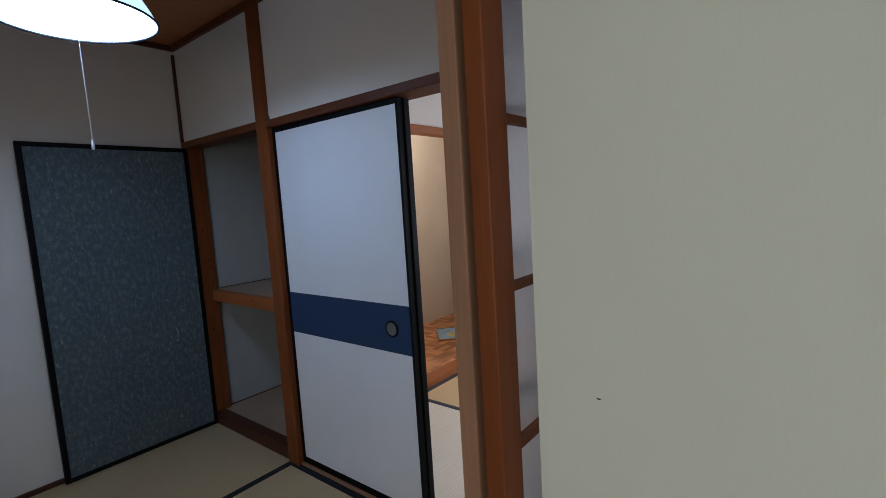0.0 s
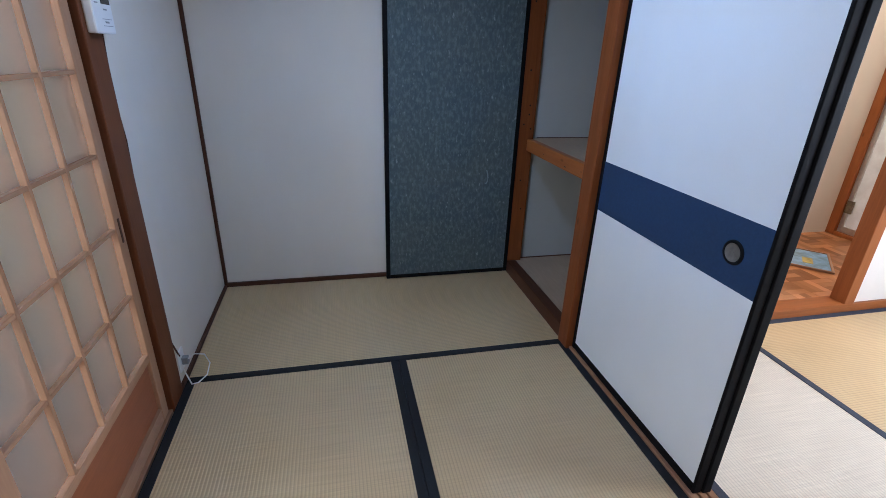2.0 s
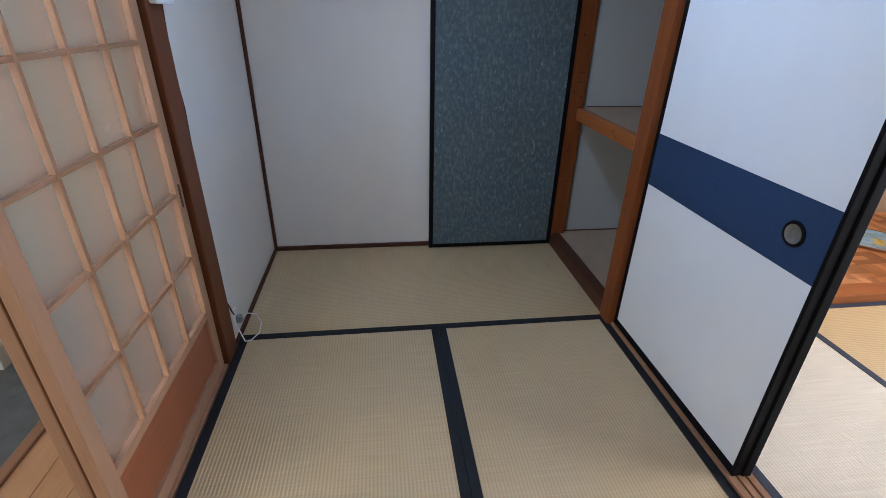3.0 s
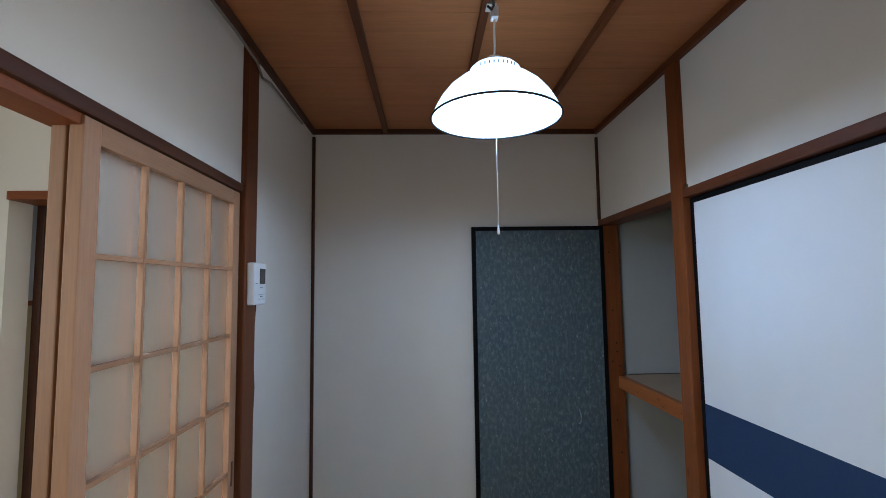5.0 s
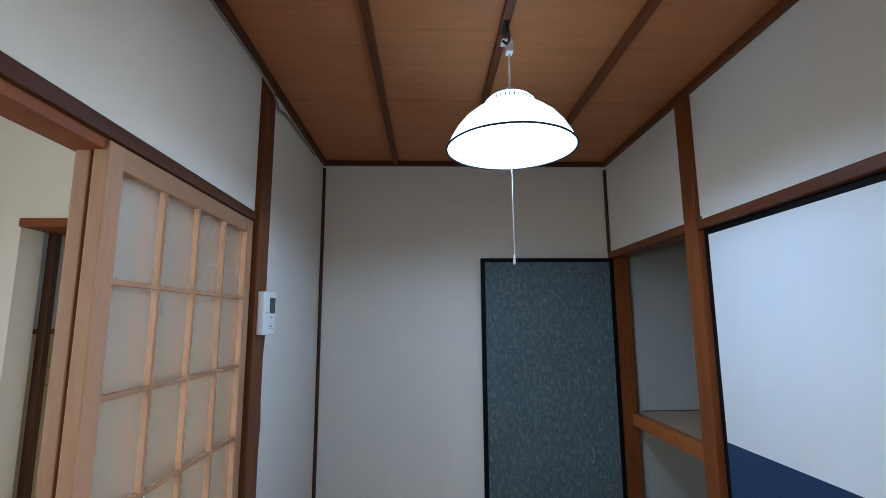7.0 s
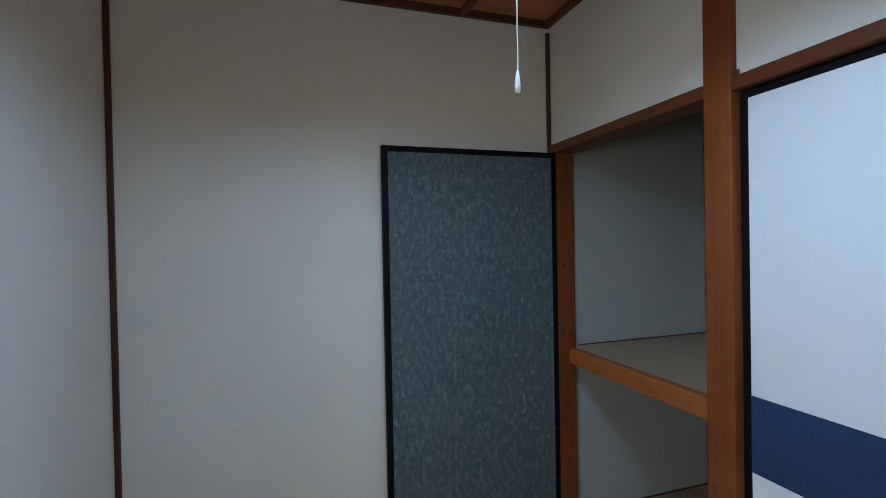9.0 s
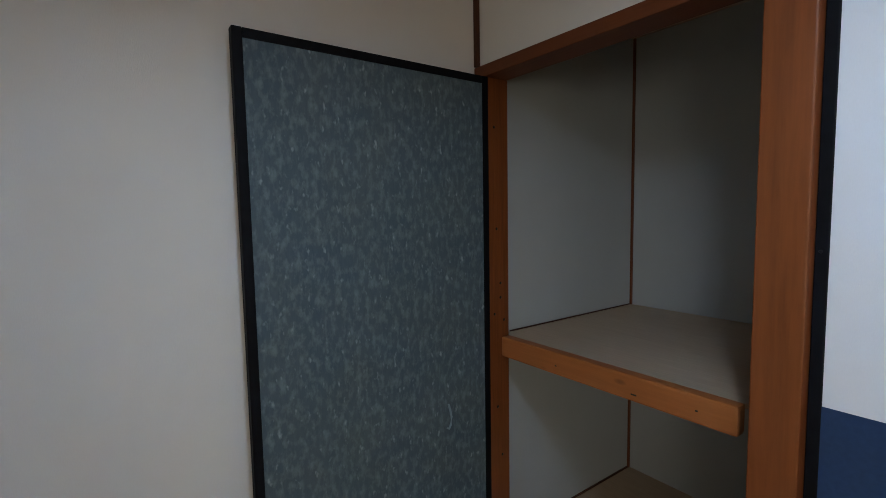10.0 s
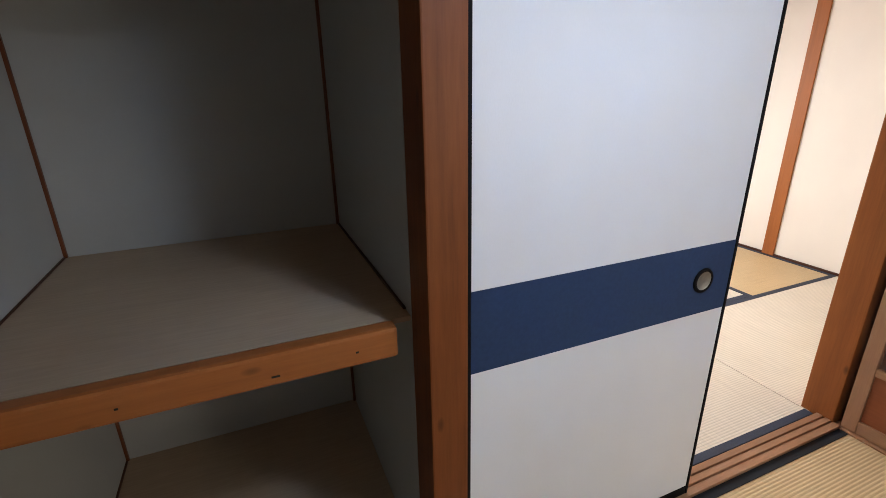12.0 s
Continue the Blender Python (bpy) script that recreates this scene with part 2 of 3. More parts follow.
structure("trim_ceiling_edge_west", boxes((0.0, 0.022, -WID, 0.0, H - 0.024, H + 0.006), bevel=0.003), DARK["y"], "dark edge mould along the ceiling")
structure("trim_ceiling_edge_north", boxes((0.022, 2.6, -0.024, 0.0, H - 0.026, H + 0.006), bevel=0.003), MID["x"], "brown edge mould along the ceiling")
structure("trim_ceiling_edge_south", boxes((0.022, 2.6, -1.725, -1.70, H - 0.024, H + 0.006), bevel=0.003), DARK["x"], "dark edge mould along the ceiling")
structure("trim_corner_southwest", boxes((0.0, 0.016, -WID, -1.702, 0.0, H - 0.04), bevel=0.003), DARK["z"], "thin dark corner strip")
structure("trim_corner_northwest", boxes((0.0, 0.016, -0.016, 0.0, 1.76, H - 0.045), bevel=0.003), DARK["z"], "thin dark corner strip above the closet")
structure("baseboard_west", boxes((0.0, 0.018, -WID, -0.02, -0.02, 0.022), bevel=0.003), DARK["y"], "low dark strip at the foot of the wall")
structure("baseboard_south", boxes((0.018, 0.934, -WID, -1.708, -0.02, 0.014), bevel=0.003), DARK["x"], "low dark strip at the foot of the wall")

# posts and lintels
closet_post = structure("post_closet_left", boxes((0.003, 0.056, -0.012, 0.085, -0.05, LINT), bevel=0.004), POST["z"], "knotty red-brown post beside the closet")
structure("post_closet_right", boxes((0.852, 0.9385, -0.022, 0.085, -0.05, H), bevel=0.004), POST["z"], "red-brown post between closet and sliding panels")
structure("post_north_east", boxes((EAST, EAST + 0.10, 0.025, 0.145, -0.05, H), bevel=0.004), BEAM["z"], "orange-brown post at the end of the sill")
structure("post_south", boxes((0.935, 1.048, -1.82, -1.705, -0.05, H), bevel=0.004), MID["z"], "red-brown post carrying the door phone")
structure("post_south_east", boxes((EAST, EAST + 0.10, -1.82, -1.725, -0.05, H), bevel=0.004), POST["z"], "red-brown post at the room's corner")
structure("lintel_closet", boxes((0.0, 0.845, -0.014, 0.085, LINT, 1.758), bevel=0.003), MID["x"], "red-brown lintel over the closet")
structure("lintel_north", boxes((0.935, EAST, -0.018, 0.105, LINT - 0.006, 1.750), bevel=0.003), MID["x"], "red-brown grooved lintel over the sliding panels")
structure("lintel_south", boxes((1.048, EAST, -1.83, -1.716, 1.723, 1.756), bevel=0.004), DARK["x"], "dark weathered lintel over the glazed doors")
structure("lintel_south_groove", boxes((1.048, EAST, -1.800, -1.730, 1.700, 1.731), bevel=0.002), POST["x"], "grooved underside of the lintel")
structure("lintel_east", boxes((EAST - 0.02, EAST + 0.10, -1.725, 0.02, 1.745, 1.80), bevel=0.004), DARK["y"], "dark lintel over the room's entrance")

# sills
for k, (y0, y1) in enumerate(((-0.004, 0.022), (0.030, 0.052), (0.060, 0.084))):
    structure("sill_north", boxes((0.935, EAST, y0, y1, -0.04, 0.012), bevel=0.002), SILL["x"], "worn grooved wooden sill of the sliding panels")
structure("sill_north_base", boxes((0.935, EAST, -0.003, 0.083, -0.04, 0.004)), SILL["x"], "grooves of the wooden sill")
structure("sill_south", boxes((1.048, EAST, -1.82, -1.712, -0.04, 0.006), bevel=0.002), SILL["x"], "wooden sill under the glazed doors")
structure("sill_east", boxes((EAST - 0.01, EAST + 0.12, -1.712, 0.02, -0.04, 0.006), bevel=0.002), SILL["y"], "wooden sill of the room's entrance")


def tatami_mat(x0, x1, y0, y1, axis, sides, heri, label, group, straw=TAT):
    """A mat; sides names its bordered edges among n, s, e, w."""
    t = thing("tatami_mat", label, "tatami mat", ((x0 + x1) / 2, (y0 + y1) / 2, 0), group)
    a, b = (x1 - x0) / 2 - 0.0015, (y1 - y0) / 2 - 0.0015
    part("straw_surface", boxes((-a, a, -b, b, -0.03, 0.0), bevel=0.002), straw[axis], t)
    w = 0.033
    for s in sides:
        r = {"n": (-a, a, b - w, b + 0.0005), "s": (-a, a, -b - 0.0005, -b + w), "e": (a - w, a + 0.0005, -b, b), "w": (-a - 0.0005, -a + w, -b, b)}[s]
        part("cloth_border", boxes((*r, -0.029, 0.0025), bevel=0.001), heri, t, "dark woven cloth border")
    return t


g = "tatami mats of the small room"
tatami_mat(0.018, 0.890, -1.706, -0.004, "y", "e", HERI, "straw tatami mat with black border lying along the far wall", g)
tatami_mat(0.890, 2.59, -1.706, -0.824, "x", "ns", HERI, "straw tatami mat with black borders beside the glazed doors", g)
tatami_mat(0.890, 2.59, -0.824, -0.004, "x", "ns", HERI, "straw tatami mat with black borders beside the sliding panels", g)

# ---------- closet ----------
# lining colour already carries the dimness inside the closet
structure("wall_closet_back", boxes((-0.1, 0.95, 0.885, 0.94, -0.1, H)), INNER, "papered back of the closet with shade greyed into its colour")
structure("wall_closet_right", boxes((0.852, 0.92, 0.086, 0.885, -0.1, H)), INNER, "papered side of the closet with shade greyed into its colour")
structure("wall_closet_left", boxes((0.0, 0.022, 0.086, 0.885, -0.1, H)), INNER, "papered side of the closet with shade greyed into its colour")
structure("ceiling_closet", boxes((0.0, 0.86, 0.07, 0.89, 2.02, 2.06)), PLY, "plywood closet ceiling")
structure("floor_closet", boxes((0.022, 0.852, 0.05, 0.885, 0.03, 0.07)), PLY, "plywood floor of the closet")
structure("sill_closet", boxes((0.056, 0.852, -0.010, 0.05, -0.04, 0.074), bevel=0.004), DARK["x"], "dark wooden front edge of the closet floor")
shelf = thing("closet_shelf", "plywood middle shelf with a heavy wooden front beam in the closet", "shelf")
part("shelf_board", boxes((0.023, 0.851, 0.087, 0.884, 0.834, 0.846)), PLY, shelf)
part("front_beam", boxes((0.057, 0.808, 0.046, 0.086, 0.778, 0.848), bevel=0.008), BEAM["x"], shelf, "knotty orange-brown front beam")
part("side_batten", boxes((0.023, 0.028, 0.12, 0.87, 0.847, 0.851)), DARK["y"], shelf)
part("side_batten", boxes((0.845, 0.851, 0.12, 0.87, 0.847, 0.852)), DARK["y"], shelf)
for n, xx in (("trim_closet_corner_left", (0.022, 0.031)), ("trim_closet_corner_right", (0.842, 0.852))):
    structure(n, boxes((*xx, 0.876, 0.885, 0.07, 2.02)), MID["z"], "thin wooden strip in the closet corner")
structure("trim_closet_floor", boxes((0.022, 0.028, 0.09, 0.873, 0.07, 0.076)), DARK["y"], "thin wooden strip at the closet floor")


# ---------- sliding panels ----------
def ring_pull(parent, x, y, z, r=0.034):
    turn = pose(x, y, z, 90, 0, 0)
    rim = lathe(((r - 0.008, -0.002), (r - 0.007, 0.004), (r, 0.004), (r + 0.002, 0.0), (r + 0.002, -0.003)), 32)
    rim.transform(turn)
    p = part("pull_rim", rim, BLACK, parent, "black round rim", True)
    dish = lathe(((0.0005, -0.0005), (r * 0.5, -0.0005), (r - 0.007, 0.003)), 32)
    dish.transform(turn)
    part("pull_dish", dish, GREYMETAL, p, "grey metal finger dish", True)


def fusuma(name, label, w, h, at, face, band=None, edge=0.022, end=None, foot=None, thick=0.022, group="", turn=0):
    """A papered sliding panel, front towards -y; band: heights of the coloured strip; end, foot: widths of the far stile and the bottom rail."""
    t = thing(name, label, "sliding panel", at, group, turn)
    end, foot = end or edge, foot or edge
    part("paper_face", boxes((edge, w - end, 0.003, thick - 0.003, foot, h - edge)), face, t)
    if band:
        part("band", boxes((edge - 0.001, w - end + 0.001, 0.0018, 0.006, band[0], band[1])), NAVY, t, "navy blue paper band")
    for n, r in (("stile", (0, edge, 0, thick, 0, h)), ("stile", (w - end, w, 0, thick, 0, h)), ("rail", (edge, w - end, 0.001, thick - 0.001, 0, foot)), ("rail", (edge, w - end, 0.001, thick - 0.001, h - edge, h))):
        part(n, boxes(r, bevel=0.003), BLACK, t, "black lacquered edge")
    return t


f1 = fusuma("fusuma", "white papered sliding panel with navy band and black lacquered edges", 0.834, 1.700, (0.939, 0.008, 0.012), PAPER, (0.698, 0.900), end=0.011, foot=0.034, thick=0.030, group="sliding panels to the next room")
ring_pull(f1, 1.660 - 0.939, 0.0012, 0.798)
f2 = fusuma("fusuma", "second white sliding panel pushed behind the banded one", 0.838, 1.700, (0.940, 0.0415, 0.012), PAPER, (0.698, 0.900), thick=0.030, group="sliding panels to the next room")
# the closet's own panel, taken out and leaned on the wall; its front looks to +x
leaned = fusuma("leaning_panel", "removed closet panel with mottled blue-grey paper leaning on the wall", 0.776, 1.713, (0.064, -0.785, 0.004), CLOTH, edge=0.024, turn=90, thick=0.028)
bm = tube([(0.596, 0.001, 0.665), (0.601, 0.0, 0.645), (0.606, 0.0, 0.62), (0.603, 0.0, 0.596), (0.596, 0.001, 0.583), (0.590, 0.001, 0.588)], 0.0035, 6)
part("torn_scrap", bm, plain("torn_paper", (0.20, 0.25, 0.26), 0.8), leaned, "small tear in the paper")


def lattice_door(label, at, group, turn=0, w=0.855, h=1.725, stile=0.050, foot=0.292, timber=PALE):
    """A glazed lattice sliding door, front towards -y in its own axes."""
    t = thing("lattice_door", label, "sliding door", at, group, turn)
    sw, rows, cols, z0, z1 = stile, 6, 4, foot, h - 0.048
    for a in (0.0, w - sw):
        part("stile", boxes((a, a + sw, 0, 0.030, 0, h), bevel=0.003), timber["z"], t)
    part("top_rail", boxes((sw, w - sw, 0.001, 0.029, z1, h), bevel=0.002), timber["x"], t)
    part("middle_rail", boxes((sw, w - sw, 0.001, 0.029, z0 - 0.03, z0), bevel=0.002), timber["x"], t)
    part("bottom_rail", boxes((sw, w - sw, 0.001, 0.029, 0, 0.055), bevel=0.002), timber["x"], t)
    part("lower_panel", boxes((sw, w - sw, 0.012, 0.020, 0.055, z0 - 0.03)), DOORPANEL, t, "glossy red-brown plywood panel")
    for i in range(1, cols):
        x = sw + (w - 2 * sw) * i / cols
        part("upright_bar", boxes((x - 0.006, x + 0.006, 0.002, 0.017, z0, z1), bevel=0.0015), timber["z"], t)
    for j in range(1, rows):
        z = z0 + (z1 - z0) * j / rows
        part("cross_bar", boxes((sw, w - sw, 0.0035, 0.0185, z - 0.006, z + 0.006), bevel=0.0015), timber["x"], t)
    pane = part("glass_pane", boxes((sw, w - sw, 0.019, 0.022, z0, z1)), GLASS, t, "frosted patterned glass")
    pane.visible_shadow = False
    part("finger_notch", boxes((w - 0.030, w - 0.018, -0.0015, 0.004, 0.70, 0.78), bevel=0.001), DARK["z"], t, "dark finger pull slot")
    return t


g = "glazed lattice doors"
lattice_door("pale wooden lattice sliding door with frosted glass and plywood foot", (1.832, -1.722, 0.008), g, 180, w=0.772, h=1.712)
lattice_door("second lattice sliding door stacked behind the first", (1.828, -1.760, 0.008), g, 180, w=0.792, h=1.712)
lattice_door("lattice sliding door pushed open at the room's entrance", (EAST + 0.004, 0.0, 0.008), g, -90, w=0.797)
lattice_door("second lattice sliding door stacked at the room's entrance", (EAST + 0.072, -0.792, 0.0), g, 90, w=0.792, stile=0.052, h=1.708, foot=0.25, timber=POST)

# ---------- pendant lamp ----------
lamp = thing("pendant_lamp", "lit white glass pendant lamp with pull cord under the ceiling", "ceiling lamp", (1.28, -0.820, 1.917))
prof = [(0.211, 0.0), (0.208, 0.005), (0.198, 0.028), (0.180, 0.060), (0.155, 0.092), (0.122, 0.120), (0.092, 0.136), (0.084, 0.141), (0.082, 0.160), (0.070, 0.172), (0.030, 0.177), (0.012, 0.180)]
part("glass_shade", lathe(prof, 64), SHADE, lamp, "glowing milk glass shade", True)
part("shade_rim", tube([(0.211 * math.cos(2 * math.pi * k / 64), 0.211 * math.sin(2 * math.pi * k / 64), -0.001) for k in range(64)], 0.0035, 6, True), IRON, lamp, "dark rim of the shade", True)
for k in range(9):
    a = 2 * math.pi * k / 36 - 0.7
    part("vent_slot", tube([(0.0835 * math.cos(a), 0.0835 * math.sin(a), 0.147), (0.0825 * math.cos(a), 0.0825 * math.sin(a), 0.157)], 0.0018, 6), IRON, lamp, "dark vent slot")
part("ring_tube", tube([(0.105 * math.cos(2 * math.pi * k / 40), 0.105 * math.sin(2 * math.pi * k / 40), 0.055) for k in range(40)], 0.013, 8, True), TUBE, lamp, "lit ring tube", True)
part("cap", lathe(((0.02, 0.178), (0.034, 0.182), (0.030, 0.20), (0.012, 0.206), (0.006, 0.21)), 24), PLASTIC, lamp, "", True)
part("cord", tube([(-0.004, 0, 0.20), (-0.003, 0.002, 0.25), (0.004, 0.0, 0.30), (0.01, 0.002, 0.336)], 0.0035), CORD, lamp)
part("plug", boxes((-0.006, 0.028, -0.011, 0.013, 0.330, 0.368), bevel=0.004), PLASTIC, lamp, "white plastic plug")
pull = part("pull_cord", tube([(0, 0, 0.05), (0.001, 0, -0.16), (0, 0.001, -0.352)], 0.0010, 6), CORD, lamp)
knob = lathe(((0.001, -0.382), (0.0040, -0.380), (0.0044, -0.373), (0.0026, -0.356), (0.0008, -0.350)), 12)
part("pull_knob", knob, PLASTIC, pull, "small white pull knob", True)
hook = thing("ceiling_hook", "black iron hook screwed into the ceiling batten", "hook", (1.37, -0.845, H - 0.022))
part("plate", boxes((-0.035, 0.035, -0.010, 0.010, -0.005, 0.0), bevel=0.002), IRON, hook)
part("hook_rod", tube([(0.03, 0, -0.004), (0.022, 0.006, -0.03), (0.0, 0.012, -0.045), (-0.03, 0.010, -0.040), (-0.045, 0.0, -0.02)], 0.004), IRON, hook)
socket = thing("ceiling_socket", "small brown ceiling socket on the batten", "socket", (1.292, -0.826, H - 0.022))
part("socket_body", boxes((-0.022, 0.022, -0.02, 0.012, -0.006, 0.0), bevel=0.002), CORD, socket)

# ---------- door phone, outlet, cables ----------
phone = thing("door_phone", "white wall door phone with small dark screen on the post", "intercom", (0.960, -1.705, 1.392))
part("housing", boxes((-0.062, 0.067, 0.0, 0.026, -0.078, 0.078), bevel=0.005), PLASTIC, phone)
part("screen", boxes((-0.050, 0.008, 0.0255, 0.0275, 0.0, 0.058), bevel=0.0008), SCREEN, phone, "dark display")
for z in (-0.040, -0.058):
    part("seam", boxes((-0.045, 0.018, 0.0258, 0.0268, z, z + 0.0015)), GREYTEXT, phone)
part("print_bar", boxes((-0.022, 0.0, 0.0258, 0.0268, -0.016, -0.012)), GREYTEXT, phone)
part("button", boxes((-0.02, 0.002, 0.0255, 0.028, -0.050, -0.045), bevel=0.0008), GREYTEXT, phone)
part("speaker", boxes((0.03, 0.05, 0.0258, 0.0268, 0.0, 0.003)), GREYTEXT, phone)
cable = thing("phone_cable", "thin brown cable running down beside the post", "cable")
part("wire", tube([(0.928, -1.708, 1.318), (0.926, -1.714, 1.2), (0.922, -1.711, 1.0), (0.937, -1.715, 0.7), (0.931, -1.711, 0.4), (0.92, -1.715, 0.22), (0.88, -1.712, 0.13)], 0.0035), DARK["z"], cable)
cable2 = thing("ceiling_cable", "grey cable clipped along the ceiling edge", "cable")
part("wire", tube([(2.4, -1.697, 2.247), (2.0, -1.694, 2.251), (1.6, -1.697, 2.247), (1.2, -1.694, 2.253), (1.0, -1.693, 2.243), (0.92, -1.70, 2.217), (0.8, -1.705, 2.247), (0.3, -1.703, 2.25)], 0.005), plain("grey_cable", (0.22, 0.19, 0.16)), cable2)
outlet = thing("wall_outlet", "small white outlet low on the wall beside the post", "outlet", (0.86, -1.72, 0.10))
part("plate", boxes((-0.03, 0.03, 0, 0.008, -0.045, 0.045), bevel=0.003), PLASTIC, outlet)
part("plug", boxes((-0.012, 0.012, 0.008, 0.032, -0.02, 0.012), bevel=0.003), GREYTEXT, outlet, "grey plug")
loop = thing("white_cord_loop", "thin white cord looping from the outlet to the floor", "cable")
part("wire", tube([(0.86, -1.69, 0.10), (0.85, -1.665, 0.115), (0.83, -1.635, 0.095), (0.83, -1.62, 0.05), (0.86, -1.63, 0.012), (0.90, -1.655, 0.006), (0.925, -1.672, 0.02), (0.915, -1.695, 0.09)], 0.0028), PLASTIC, loop)
for yy, zz in ((0.022, 1.56), (0.030, 1.222), (0.046, 1.035), (0.046, 0.985), (0.018, 0.93), (0.062, 0.905), (0.030, 0.60), (0.050, 0.42)):
    d = lathe(((0.0003, 0.0012), (0.0035, 0.001), (0.005, 0.0)), 12)
    d.transform(pose(0.0562, yy, zz, 0, 90, 0))
    part("nail_head", d, IRON, closet_post, "dark nail head")
for xx, zz, ww in ((0.30, 0.807, 0.003), (0.56, 0.798, 0.008), (0.72, 0.810, 0.003)):
    part("nail_hole", boxes((xx - ww, xx + ww, 0.045, 0.0465, zz - 0.002, zz + 0.002), bevel=0.0004), IRON, shelf, "dark nail hole")
eyelet = thing("brass_bracket", "tiny metal catch where lintel meets post", "catch", (0.944, -0.001, 1.752))
part("leaf", boxes((-0.006, 0.006, -0.006, 0.0, 0.0, 0.016), bevel=0.001), METAL, eyelet)

mark = thing("wall_speck", "tiny dark scratch on the cream hall wall", "mark", (2.785, -0.7355, 1.052))
part("scratch", boxes((-0.0025, 0.0025, -0.001, 0.0, -0.0007, 0.0007)), IRON, mark)
screw = thing("screw_head", "tiny dark screw in the panel's black edge", "screw", (0.949, 0.0078, 1.20))
sc = lathe(((0.0003, 0.001), (0.003, 0.0008), (0.0035, 0.0)), 12)
sc.transform(pose(0, 0, 0, 90, 0, 0))
part("head", sc, IRON, screw)

# ---------- the next tatami room ----------
NX0, NX1, NY1 = 0.87, 4.30, 2.70
structure("floor_next_room", boxes((0.80, 4.42, 0.02, 2.82, -0.14, -0.03)), PLY, "boarded subfloor under the tatami mats")
structure("wall_next_north_low", boxes((0.75, 4.42, NY1, NY1 + 0.1, -0.1, 0.75)), WHITE, "white wall under the window")
structure("wall_next_north_top", boxes((0.75, 4.42, NY1, NY1 + 0.1, 1.95, 2.51)), WHITE, "white wall over the window")
structure("wall_next_north_west", boxes((0.75, 1.75, NY1, NY1 + 0.1, 0.75, 1.95)), WHITE, "white wall beside the window")
structure("wall_next_north_east", boxes((3.25, 4.42, NY1, NY1 + 0.1, 0.75, 1.95)), WHITE, "white wall beside the window")
structure("wall_next_east", boxes((NX1, NX1 + 0.1, 0.0, NY1, -0.1, 2.51)), WHITE, "white papered wall")
structure("wall_next_south", boxes((EAST + 0.10, NX1, 0.03, 0.10, -0.1, 2.51)), WHITE, "white papered wall")
structure("wall_next_west_panel", boxes((NX0 - 0.09, NX0 - 0.01, 1.806, NY1, -0.1, 2.51)), WHITE, "white papered wall beside the washroom door")
structure("wall_next_west_top", boxes((NX0 - 0.09, NX0 - 0.01, 0.9, 1.806, 1.83, 2.51)), WHITE, "white wall over the washroom opening")
structure("ceiling_next_room", boxes((0.75, 4.42, -0.02, 2.82, 2.47, 2.51)), CEIL, "brown board ceiling")
structure("wall_north_back", boxes((0.80, EAST, 0.072, 0.10, 1.752, 2.51)), WHITE, "white wall over the sliding panels, next room side")
structure("post_next_west", boxes((NX0 - 0.085, NX0 + 0.004, 1.735, 1.805, -0.05, 1.79), bevel=0.004), BEAM["z"], "orange-brown post of the washroom opening")
structure("post_next_closet", boxes((NX0 - 0.10, NX0 + 0.01, 0.90, 0.99, -0.05, 1.80), bevel=0.004), BEAM["z"], "orange-brown post of the washroom opening")
structure("lintel_next_west", boxes((NX0 - 0.10, NX0 + 0.012, 0.9, NY1, 1.79, 1.84), bevel=0.003), BEAM["y"], "orange-brown lintel and wall rail")
structure("sill_next_west", boxes((NX0 - 0.10, NX0 + 0.008, 0.95, NY1, -0.05, 0.045), bevel=0.004), BEAM["y"], "raised orange-brown threshold and wall foot")
structure("trim_next_corner", boxes((NX0 - 0.01, NX0 + 0.012, NY1 - 0.02, NY1, 0.0, 2.47), bevel=0.002), DARK["z"], "thin brown corner strip")
structure("post_next_east", boxes((NX1 - 0.014, NX1, 1.375, 1.465, 0.0, 2.47), bevel=0.003), BEAM["z"], "orange-brown half post in the wall")
structure("baseboard_next_east", boxes((NX1 - 0.012, NX1, 0.1, NY1, -0.02, 0.016), bevel=0.002), DARK["y"], "low brown strip at the foot of the wall")
structure("baseboard_next_north", boxes((NX0, NX1, NY1 - 0.01, NY1, -0.02, 0.012), bevel=0.002), DARK["x"], "low brown strip at the foot of the wall")

w1 = structure("window_1", boxes((1.75, 1.79, NY1 + 0.02, NY1 + 0.08, 0.75, 1.95), (3.21, 3.25, NY1 + 0.02, NY1 + 0.08, 0.75, 1.95), (1.79, 3.21, NY1 + 0.02, NY1 + 0.08, 0.75, 0.79), (1.79, 3.21, NY1 + 0.02, NY1 + 0.08, 1.91, 1.95), (2.48, 2.52, NY1 + 0.03, NY1 + 0.07, 0.79, 1.91)), STEEL, "aluminium sliding window with frosted panes")
for a in (1.79, 2.52):
    p = part("pane", boxes((a, a + 0.69, NY1 + 0.048, NY1 + 0.053, 0.79, 1.91)), GLASS, w1)
    p.visible_shadow = False

g = "tatami mats of the next room"
ya, yb, yc = 0.092, 0.955, 1.825
# mats laid along x get the straw with the sheen in its colour
tatami_mat(0.885, 2.595, ya, yb, "x", "ns", HERI2, "straw tatami mat beside the sliding panels' sill, lightened for sheen", g, TAT_LIT)
tatami_mat(2.595, 4.285, ya + 0.015, yb, "x", "n", HERI2, "straw tatami mat near the far wall, lightened for sheen", g, TAT_LIT)
tatami_mat(0.885, 1.755, yb, 2.69, "y", "ew", HERI2, "straw tatami mat in front of the washroom threshold", g)
